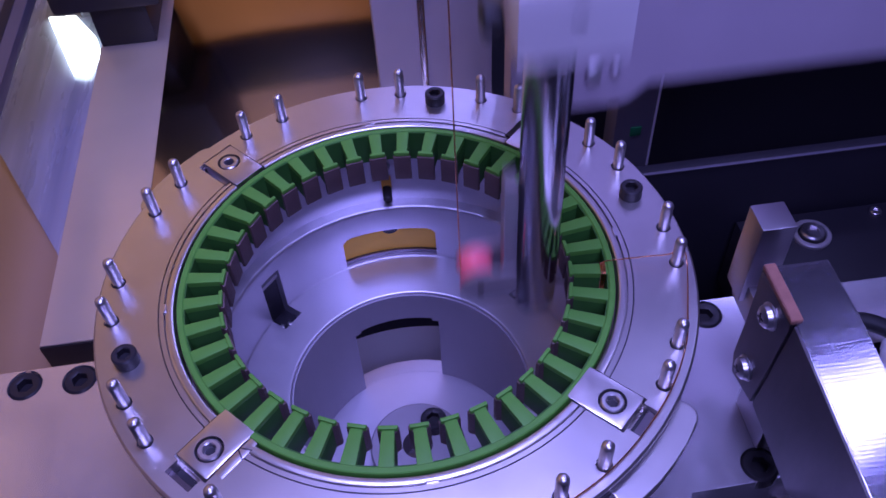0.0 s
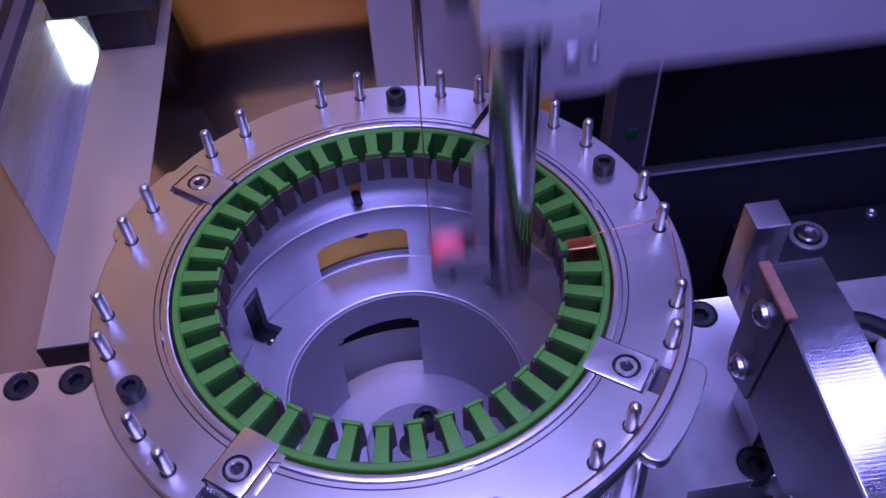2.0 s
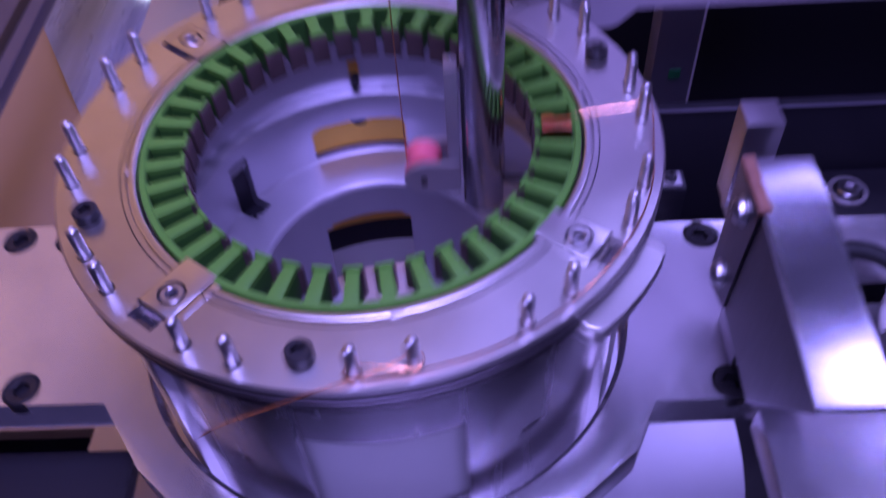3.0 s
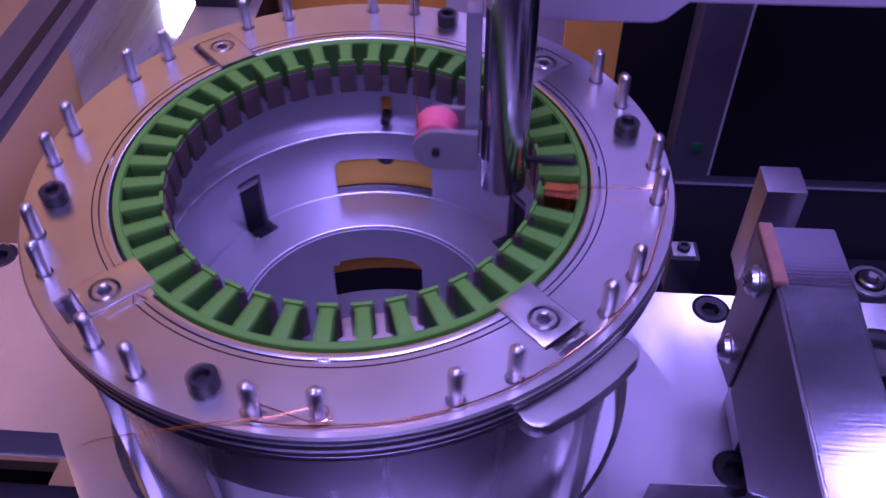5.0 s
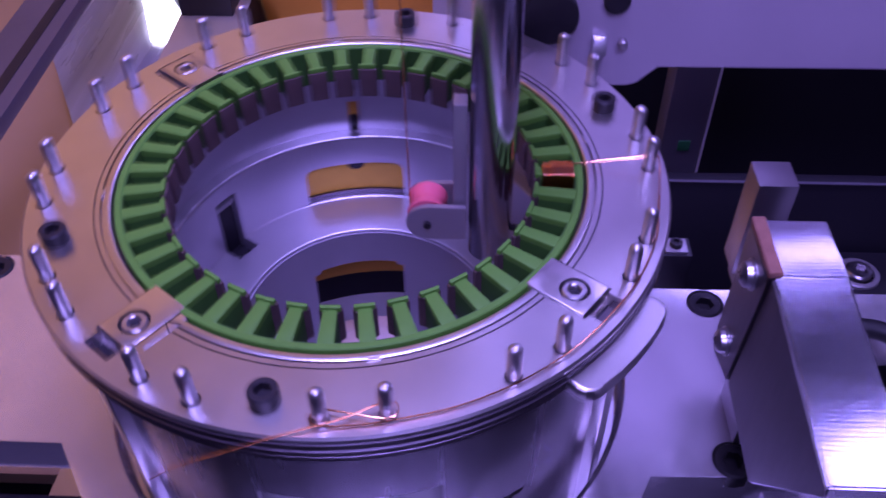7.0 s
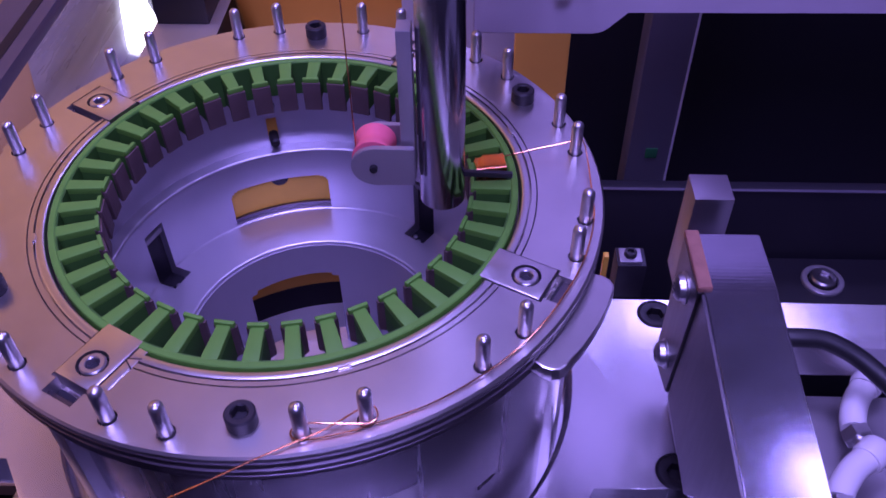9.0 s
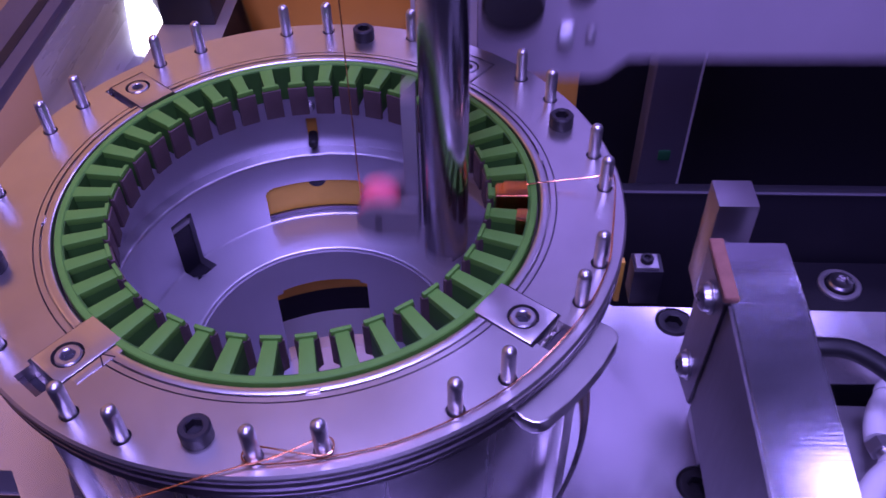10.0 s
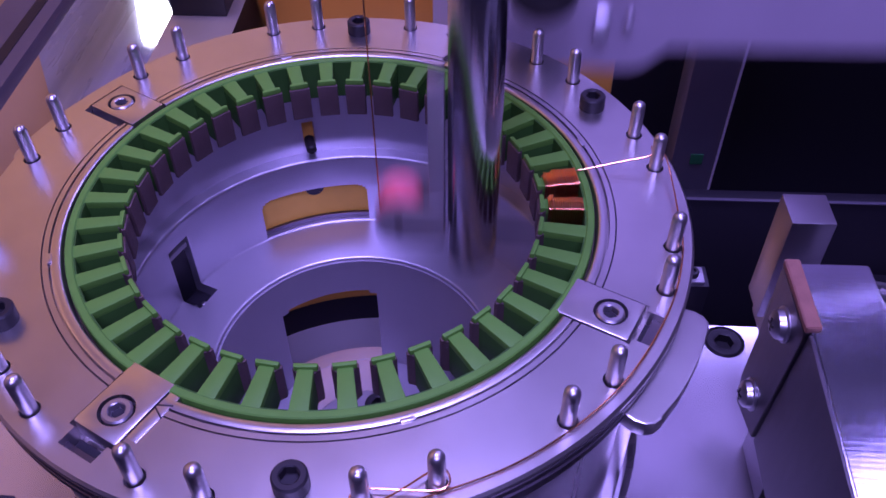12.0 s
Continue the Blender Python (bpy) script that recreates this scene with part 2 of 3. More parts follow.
def carve(ob, cutter_bm):
    """Cuts the cutter's shapes out of the mesh of ob, for good."""
    me = finish(cutter_bm, "cutter", ob.data.materials[0], 0)
    cutter = new("cutter", me)
    mod = ob.modifiers.new("cut", "BOOLEAN")
    mod.operation, mod.solver, mod.object = "DIFFERENCE", "EXACT", cutter
    parent, ob.parent = ob.parent, None
    basis = ob.matrix_basis.copy()
    ob.matrix_basis = Matrix()
    bpy.context.view_layer.update()
    done = bpy.data.meshes.new_from_object(ob.evaluated_get(bpy.context.evaluated_depsgraph_get()))
    ob.modifiers.remove(mod)
    ob.data = done
    for p in done.polygons:
        p.use_smooth = True
    done.set_sharp_from_angle(angle=radians(35))
    bpy.data.objects.remove(cutter)
    ob.parent, ob.matrix_basis = parent, basis


# ------------------------------------------------------------- the setting
BASE_SCREWS = ((119.4, -40.0), (122, 26.4), (-150.7, 36.7), (-129.2, 36), (-128.7, -33.9))


def build_setting():
    # steel base with the round pit in which the fixture turns
    bm = bmesh.new()
    outline = [(-240, -40), (-97, -40), (-80, -66), (-60, -84), (60, -84), (84, -64), (92, -46), (137, -46), (137, 12), (260, 12), (260, 33), (100, 33), (60, 84), (-60, 84), (-100, 43.5), (-240, 43.5)]
    prism(outline, -100, -84, 0.6, bm)
    deck = part("base_plate", bm, BASE, None)
    tagged(deck, "brushed steel base plate with a round pit", "base plate", "", "structure")
    cut = spun([(87, -120), (87, -87), (89, -84), (89, -70)], 128)
    carve(deck, cut)
    for x, y in BASE_SCREWS:
        carve(deck, spun([(6.9, -90), (6.9, -80)], 28, None, pose(x * MM, y * MM, 0)))
    # raised rear shelf
    shelf = part("rear_shelf", box(-218.5, -162.4, 160.4, 556, -241.6, -220, 0.6), SHELF, None)
    sheet = part("shelf_sheet", box(-162, 91.5, 160.4, 556, -241.6, -219.4, 0.3), MIRROR, None)
    tagged(sheet, "polished steel sheet on the rear shelf", "shelf", "", "structure")
    edge = part("shelf_edge", box(-218.5, -119, 159, 160.3, -241.6, -220.6, 0.2), BLACK, None)
    tagged(edge, "black front edge of the shelf", "edge trim", "", "structure")
    tagged(shelf, "brushed steel rear shelf with a dark front edge", "shelf", "", "structure")
    # machine floor under everything
    floor = part("floor", box(-900, 900, -700, 900, -310, -300, 0), BLACK, None)
    tagged(floor, "black machine floor below the base", "floor", "", "structure")
    pit = part("pit_floor", spun([(153, -202), (153, -193)], 64), CUP, None)
    tagged(pit, "grey metal pit floor below the fixture", "floor", "", "structure")
    for z1, z0, mat, text in ((-101, -132, BRASS, "orange strip"), (-132.1, -147, BLACK, "black strip"),
                              (-147.1, -182, WHITE, "pale panel"), (-182.1, -192.9, INSERT, "yellow strip")):
        ob = part("pit_panel", lathe([(85.5, z1), (88.5, z1), (88.5, z0), (85.5, z0)], 40, 40, 140), mat, None)
        tagged(ob, text + " on the pit's wall behind the cup", "panel", "", "structure")
    right = part("right_deck", box(138, 320, -60, 11, -126, -112, 0.6), FORK, None)
    tagged(right, "grey metal deck beside the base", "deck", "", "structure")
    # light lower deck under the bracket
    deck2 = part("lower_deck", box(119, 300, -190, -60.5, -78, -66, 0.8), BASE, None)
    tagged(deck2, "bright steel lower deck", "deck", "", "structure")
    # black slide housing behind
    back = part("black_housing", box(93, 460, 160, 168, -300, -138, 0.8), BLACK, None)
    tagged(back, "black slide housing with a glint along its top", "housing", "", "structure")
    # pale strip put in for the highlight along the housing's edge
    lip = part("housing_glint", box(93, 460, 159.2, 161, -138, -137.2, 0.2), BEAM, None)
    tagged(lip, "pale strip painting the glint on the housing's edge", "edge trim", "", "structure")
    wall = part("wall_back", box(100, 620, 300, 316, -300, 130, 0), BLACK, None)
    tagged(wall, "black back panel of the machine", "wall", "", "structure")
    # tan side and rear panels added beyond the view for the steel to mirror
    wall2 = part("wall_left", box(-620, -600, -400, 700, -252, 1100, 0), TAN, None)
    tagged(wall2, "tan side panel added for the steel's reflections", "wall", "", "structure")
    wall3 = part("wall_rear", box(-600, 62, 600, 620, -252, 1100, 0), TAN, None)
    tagged(wall3, "tan rear panel added for the steel's reflections", "wall", "", "structure")
    lav = part("left_plate", prism([(-215, 227), (-215, 600), (-416, 600)], -254, -250, 0.3), POLISHED, None)
    tagged(lav, "polished plate with lavender reflections painted on, on the cabinet floor", "floor", "", "structure")
    low = part("left_floor", box(-600, -60, 44.5, 600, -264, -254, 0), TAN, None)
    tagged(low, "tan cabinet floor beside the shelf", "floor", "", "structure")
    side = part("cabinet_side", box(-217, -214, 161, 556, -254, -241.8, 0.3), BLACK, None)
    tagged(side, "black cabinet side under the shelf", "wall", "", "structure")
    low2 = part("left_deck", box(-600, -97, -400, -41, -126, -118, 0), BLACK, None)
    tagged(low2, "black deck below the base edge", "floor", "", "structure")


def build_base_screws():
    head = finish(socket_head(6.4, 6.2, 2.9, 3.6), "screw_head", BLACKOX)
    for x, y in BASE_SCREWS:
        ob = part("socket_screw", head, BLACKOX, None, "", pose(x * MM, y * MM, -90 * MM, 0, 0, 20))
        tagged(ob, "black socket head screw in the steel base", "screw", "base screws")


# ------------------------------------------------------------- rotating fixture
PIN_ANGLES = [-2 + 30 * k + s * 4.9 for k in range(12) for s in (-1, 1)]
CLAMPS = ((-45.6, 75.5), (-136.5, 74.5), (131.6, 78.0), (44.9, 77.5))


def build_fixture():
    fx = thing("winding_fixture", "round steel winding fixture with wire pins, turning in its pit", "fixture")
    # ring plate with a fine groove, an inner lip and a stepped edge
    prof = [(66.7, -0.7), (66.78, -0.3), (67.0, 0.0), (67.4, 0.14), (68.7, 0.14), (69.1, 0.0), (69.12, -2.2), (69.62, -2.2), (69.65, 0), (70.98, 0), (71.0, -1.5), (71.35, -1.5), (71.37, 0), (88.9, 0), (89.4, 0), (90, -0.6), (90, -1.6), (89.7, -1.9), (84, -1.9), (84, -11), (66.7, -11)]
    ring = part("ring_plate", lathe(prof, 180), PLATE, fx, "ground steel ring plate")
    cut = bmesh.new()
    for a in PIN_ANGLES:
        x, y, _ = polar(84.8, a)
        spun([(2.25, -4), (2.25, 3)], 16, cut, pose(x * MM, y * MM, 0))
    carve(ring, cut)
    cut = bmesh.new()
    for a, r in CLAMPS:
        box(r - 13, r + 7.0, -6.2, 6.2, -5, 3, 0, cut, pose(0, 0, 0, 0, 0, a))
    carve(ring, cut)
    cut = bmesh.new()
    for a, r in CLAMPS:
        if a < 0:
            box(r + 5.5, r + 11.3, -4.6, 4.6, -7, 3.5, 0, cut, pose(0, 0, 0.0003, 0, 0, a))
        else:
            box(r - 8, r + 6.4, 5.6, 8.2, -5.2, 3.5, 0, cut, pose(0, 0, 0, 0, 0, a))
    carve(ring, cut)
    for r0, r1, low in ((71.01, 71.34, -1.4),):
        part("seam", lathe([(r0, low), (r1, low), (r1, -0.6), (r0, -0.6)], 120), BLACK, fx, "thin dark seam round the plate")
    band = [(84.1, -2.0), (89.4, -2.0), (89.4, -2.5), (89.9, -2.7), (89.9, -4.2), (89.2, -4.5), (89.2, -5.1), (89.9, -5.4), (89.9, -6.9), (89.5, -7.1), (88.4, -7.3), (88.4, -8.6),
            (88.9, -8.9), (88.9, -10.4), (87.0, -11.2), (84.1, -11.2)]
    part("edge_band", lathe(band, 180), EDGE, fx, "dark grooved steel edge under the plate")
    for a in (-47.5, 140):
        rim = [(86, -11), (92.5, -11), (94.6, -10.5), (95.9, -9.6), (96.4, -8.4), (96.4, -4), (96.4, 0), (96.4, 4), (96.4, 8.4), (95.9, 9.6), (94.6, 10.5), (92.5, 11), (86, 11), (86, 5.5), (86, 0), (86, -5.5)]
        tab = prism([polar(r, a + d)[:2] for r, d in rim], -9.4, -5.0, 0.45)
        part("edge_tab", tab, PLATE, fx, "grey curved tab under the plate's edge", None, 15)
    pin = finish(spun([(1.75, -4), (1.75, 9.3), (1.6, 10.1), (1.1, 10.7), (0.4, 11)], 16), "pin", PIN)
    for a in PIN_ANGLES:
        x, y, _ = polar(84.8, a)
        part("pin", pin, PIN, fx, "", pose(x * MM, y * MM, 0))
    head = finish(socket_head(3.6, 4.2, 1.75, 2.4), "screw_head", BLACKOX)
    for a in (14, 74, -166, -106):
        x, y, _ = polar(80.8, a)
        part("socket_screw", head, BLACKOX, fx, "black socket head screw", pose(x * MM, y * MM, 0, 0, 0, a))
    chead = finish(socket_head(3.25, 2.8, 1.6, 2.0), "clamp_screw", PIN)
    for a, r in CLAMPS:
        bm = box(r - 10.8, r + 6.2, -5.9, 5.9, -4.6, 0.4, 0.4)
        holder = part("clamp", bm, PLATE, fx, "small steel hold-down clamp", pose(0, 0, 0, 0, 0, a))
        carve(holder, spun([(3.9, -2.6), (3.9, 2)], 28, None, pose(r * MM, 0, 0)))
        # black disc paints the shade at the bottom of the screw's bore
        part("bore_shade", spun([(3.88, -2.7), (3.88, -2.3)], 24), BLACK, holder, "", pose(r * MM, 0, 0))
        sc = part("screw", chead, PIN, holder, "bright recessed screw", pose(r * MM, 0, -0.0023, 0, 0, 12))
        # black hexagon plug stands in for the shade inside the socket
        part("socket_shade", spun([(1.7, 0.75), (1.7, 1.1)], 6, None, pose(0, 0, 0, 0, 0, 30)), BLACK, sc)
        if a < 0:
            # black plate laid in the pocket to paint its depth dark
            part("pocket_shade", box(r + 7.2, r + 11.2, -4.5, 4.5, -6.9, -4.6, 0), BLACK, fx, "", pose(0, 0, 0.0003, 0, 0, a))
    # bright marks on the plate's inner lip
    for a in (-88, 4, 92, 182):
        x, y, _ = polar(69.3, a)
        part("lip_key", box(-0.5, 0.5, -1.7, 1.7, -1, 0.45, 0.25), PIN, fx, "", pose(x * MM, y * MM, 0, 0, 0, a))
    # polished shim with two scribed marks beside one clamp
    shim = part("shim", box(65.5, 78, 6.2, 8.8, -2, 0.12, 0.1), PIN, fx, "bright shim with scribed marks", pose(0, 0, 0, 0, 0, -136.5))
    for u, q in ((68.5, 25), (70.5, -25)):
        part("scribed_mark", box(-0.18, 0.18, -1.7, 1.7, 0.1, 0.17, 0), BLACK, shim, "", pose(u * MM, 0.0075, 0, 0, 0, q))
    # cup: upper wall, ledge, lower wall with windows, floor ring, inner well
    prof = [(66.7, -11), (66.7, -36), (63.3, -36), (62.8, -36), (62.4, -36.1), (62.1, -36.4), (62, -36.8), (62, -37.4), (62, -64.0), (62, -64.6), (61.6, -65), (61, -65), (44.3, -65), (43.7, -65), (43.3, -65.1), (43.08, -65.35), (43, -65.7), (43, -66.3), (43, -122), (8, -122), (8, -128), (49, -128), (49, -70), (66, -70), (66, -42), (70, -38), (72, -11)]
    cup = part("cup", lathe(prof, 160), CUP, fx, "turned aluminium cup with cut windows")
    cut = bmesh.new()
    lathe([(58, -50.4), (75, -50.4), (75, -64.3), (58, -64.3)], 16, 73.6, 107.8, cut)
    lathe([(40, -84.2), (52, -84.2), (52, -121.8), (40, -121.8)], 16, 68.5, 118, cut)
    lathe([(60, -51), (80, -51), (80, -63.5), (60, -63.5)], 16, -110, -70, cut)
    for a in (138.5, 37.5):
        box(55, 75, -4.6, 4.6, -75, -43, 0, cut, pose(0, 0, 0, 0, 0, a))
    box(60, 78, -1.9, 1.9, -33.5, -23.5, 0, cut, pose(0, 0, 0, 0, 0, 89.3))
    carve(cup, cut)
    # rounded upper corners of the windows
    for turn, drop in ((0.5, 1.0), (1.3, 1.7), (2.6, 2.1)):
        cut = bmesh.new()
        z = -50.4 + drop
        lathe([(58, z), (75, z), (75, -55), (58, -55)], 16, 73.6 + turn, 107.8 - turn, cut)
        z = -84.2 + drop * 1.6
        lathe([(40, z), (52, z), (52, -90), (40, -90)], 16, 68.5 + 2 * turn, 118 - 2 * turn, cut)
        carve(cup, cut)
    # skin in a darker grey, added over the cup's own well wall
    well_wall = part("well_skin", lathe([(42.3, -66.2), (42.95, -66.2), (42.95, -121.9), (42.3, -121.9)], 96), WELL_GREY, fx, "darker grey skin over the well's wall")
    cut = bmesh.new()
    lathe([(40, -82.4), (46, -82.4), (46, -124), (40, -124)], 16, 69.6, 117, cut)
    carve(well_wall, cut)
    cut = bmesh.new()
    lathe([(40, -80.9), (46, -80.9), (46, -90), (40, -90)], 16, 73.2, 113.4, cut)
    carve(well_wall, cut)
    insert = part("window_insert", lathe([(64.3, -47), (65.6, -47), (65.6, -66), (64.3, -66)], 24, 70, 111), INSERT, fx, "yellow brass plate behind the cup's window")
    part("insert_hole", spun([(3.3, 63.7), (3.3, 64.5)], 24, None, pose(0, 0, -0.0492) @ Matrix.Rotation(radians(90), 4, "Z") @ pose(0, 0, 0, 0, 90, 0)), BLACK, insert, "dark round hole")
    # dark strip added where the window's sill lies in shade
    part("sill_shade", lathe([(63.2, -62.3), (64.2, -62.3), (64.2, -64.2), (63.2, -64.2)], 24, 73.8, 107.6), EDGE, insert, "dark strip painting the sill's shade")
    for a in (138.5, 37.5):
        br = box(64.6, 66.2, -5.2, 5.2, -72, -41, 0.3)
        box(55.0, 65, -5.2, 5.2, -74, -69.5, 0.3, br)
        lb = part("guide_bracket", br, BLACK, fx, "black angled guide bracket in a slot", pose(0, 0, 0, 0, 0, a))
        part("upper_lip", box(62.6, 66, -4.3, 4.3, -47.5, -45.5, 0.3), FORK, lb)
        for k in (-2.6, 0, 2.6):
            part("set_screw", spun([(0.9, 0), (0.9, 0.8), (0.4, 1.1)], 10), PIN, lb, "", pose(0.058 + 0.0006 * k, k * MM, -0.0695))
    part("stop_pin", spun([(1.7, 0), (1.7, 6), (1.2, 6.6)], 16, None, pose(0, 0, 0, 0, -90, 0)), BLACKOX, fx, "black stop screw",
         Matrix.Rotation(radians(89.3), 4, "Z") @ pose(0.068, 0, -0.0315))
    part("stop_backing", box(70, 71, -2.5, 2.5, -37, -19, 0), BRASS, fx, "", pose(0, 0, 0, 0, 0, 89.3))
    part("stop_knob", spun([(1.6, 0), (1.6, 1.2), (1.0, 1.9)], 16, None, pose(0, 0, 0, 0, -90, 0)), PIN, fx, "small bright knob", Matrix.Rotation(radians(88.8), 4, "Z") @ pose(0.0667, 0, -0.0182))
    # well floor: hub disc, screw
    part("hub_disc", lathe([(6, -122), (19, -122), (19, -109), (18.4, -108.4), (6, -108.4)], 48), FORK, fx, "dark grey hub disc")
    part("well_screw", finish(socket_head(5.2, 5, 2.3, 3), "well_screw", BLACKOX), BLACKOX, fx, "black socket head screw", pose(0.0075, 0.008, -0.1084, 0, 0, 10))
    # outer drum below the plate, open at the back
    drum = part("drum", lathe([(80, -11), (82, -11), (82, -128), (80, -128)], 80, -165, -15), SPUN, fx, "grey metal drum with cutouts")
    cut = bmesh.new()
    lathe([(78, -40), (84, -40), (84, -90), (78, -90)], 12, -112, -78, cut)
    for a, z in ((-63, -62), (-128, -66)):
        box(78, 84, -3.4, 3.4, z - 1.2, z + 1.2, 0, cut, pose(0, 0, 0, 0, 0, a))
    carve(drum, cut)
    for a in (-35, -146):
        rib = box(78, 85.5, -5, 5, -128, -11, 0.8)
        part("drum_rib", rib, PLATE, fx, "", pose(0, 0, 0, 0, 0, a))
    part("drum_liner", lathe([(73, -11), (75, -11), (75, -120), (73, -120)], 64, -150, -30), WHITE, fx, "pale inner liner")
    return fx


# ------------------------------------------------------------- stator
PITCH, PHASE = 9.0, 1.1
COIL_TEETH = (-7.9, -16.9)


def loop_points(w, z0, z1, c=0.7):
    out = []
    for cx, cz, a0 in ((w - c, z1 - c, 0), (-w + c, z1 - c, 90), (-w + c, z0 + c, 180), (w - c, z0 + c, 270)):
        for k in range(5):
            a = radians(a0 + 22.5 * k)
            out.append((0, cx + c * math.cos(a), cz + c * math.sin(a)))
    return out


def build_stator():
    st = thing("stator", "green insulated motor stator with forty teeth and new copper coils", "stator")
    rim = lathe([(63.9, 0.0), (64.2, 0.35), (65.6, 0.35), (65.9, 0.05), (65.9, -3.5), (63.9, -3.5)], 160)
    part("insulator_rim", rim, GREEN, st, "green nylon end ring")
    part("yoke", lathe([(63.9, -3.6), (66.3, -3.6), (66.3, -12.6), (63.9, -12.6)], 160), LAMINATION, st, "brown laminated steel yoke")
    # liner wall painted in the darker green for slot shade
    part("slot_liner", lathe([(63.5, -0.2), (63.95, -0.2), (63.95, -12.4), (63.5, -12.4)], 160), SLOT_SHADE, st, "green slot liner darkened for the slot's shade")
    # one tooth: bar, flared tip with a raised flange, lamination face
    bar = bmesh.new()
    prism([(53.2, -1.75), (64.2, -2.15), (64.2, 2.15), (53.2, 1.75)], -2.2, -0.05, 0.3, bm=bar)
    prism([(52.3, -2.7), (53.4, -2.5), (53.4, 2.5), (52.3, 2.7)], -0.8, 0.75, 0.2, bm=bar)
    bar = finish(bar, "tooth", GREEN)
    # lower tooth sides, their shade painted by the darker green
    wrap = finish(prism([(53.6, -1.7), (64.0, -2.1), (64.0, 2.1), (53.6, 1.7)], -11.5, -2.0, 0.2), "tooth_shade", SLOT_SHADE)
    core = finish(prism([(51.9, -2.9), (52.9, -3.0), (54, -1.6), (61, -1.6), (61, 1.6), (54, 1.6), (52.9, 3.0), (51.9, 2.9)], -11.3, -0.9, 0.12), "tooth_core", LAMINATION)
    for k in range(40):
        m = pose(0, 0, 0, 0, 0, PHASE + PITCH * k)
        tooth = part("tooth", bar, GREEN, st, "", m)
        part("tooth_core", core, LAMINATION, tooth)
        part("tooth_shade", wrap, SLOT_SHADE, tooth)
    # lead wire from the first coil round the pins
    lead = [polar(63, -6, 0.4), polar(65, -6.1, 1.0), polar(75, -6.5, 2.7), polar(82.9, -6.8, 4.2), polar(84.5, -4.5, 4.3), polar(86.6, -5.5, 4.0), polar(87.0, -9, 3.0),
            polar(86.4, -20, 1.4), polar(87.1, -27.2, 0.9), polar(87.1, -37, 0.9), polar(86.9, -47, 0.9), polar(87.1, -57, 0.9), polar(87.1, -66.9, 0.8),
            polar(87.1, -77, 0.7), polar(87.0, -86.6, 0.9), polar(87.1, -92, 0.8), polar(87.0, -97, 0.9), polar(85.2, -98.5, 1.1), polar(83.1, -97.4, 1.5), polar(83.6, -95.4, 1.8),
            polar(85.4, -91, 1.9), polar(87.0, -87.4, 1.9), polar(86.2, -85.7, 2.0), polar(83.6, -85.6, 2.2), polar(82.9, -87.2, 2.3), polar(84.6, -91, 2.0), polar(86.2, -94.3, 1.7),
            polar(87.6, -98, 1.3), polar(90.4, -103, 0.8), polar(94.5, -109, -1.0), polar(99, -115, -4), polar(102, -118, -7)]
    part("lead_wire", tube(smooth_path(lead, 5), 0.21, 8), COPPER, st, "thin copper lead wire round the pins")
    coils = []
    for n, a in enumerate(COIL_TEETH):
        coil = part("coil", tube([(64.8, 0, -5), (64.8, 0, -6)], 0.2, 6), COPPER, st, "copper coil wound on a green tooth", pose(0, 0, 0, 0, 0, a))
        turns = []
        layers = ((16, 2.4, 63.1, 54.6), (15, 2.85, 55.0, 62.9), (11, 3.25, 63.0, 57.0)) if n == 0 else ((16, 2.4, 63.1, 54.6), (2, 2.8, 55.0, 55.6))
        for count, w, r0, r1 in layers:
            ring = finish(tube(loop_points(w, -12.4 - (w - 2.4), 0.3 + (w - 2.4)), 0.25, 8, True), "turn", COPPER)
            for k in range(count):
                r = r0 + (r1 - r0) * k / max(1, count - 1)
                ob = part("turn", ring, COPPER, coil)
                turns.append((ob, r, random.uniform(-0.7, 0.7), random.uniform(-0.08, 0.1)))
        coils.append(turns)
    return st, coils


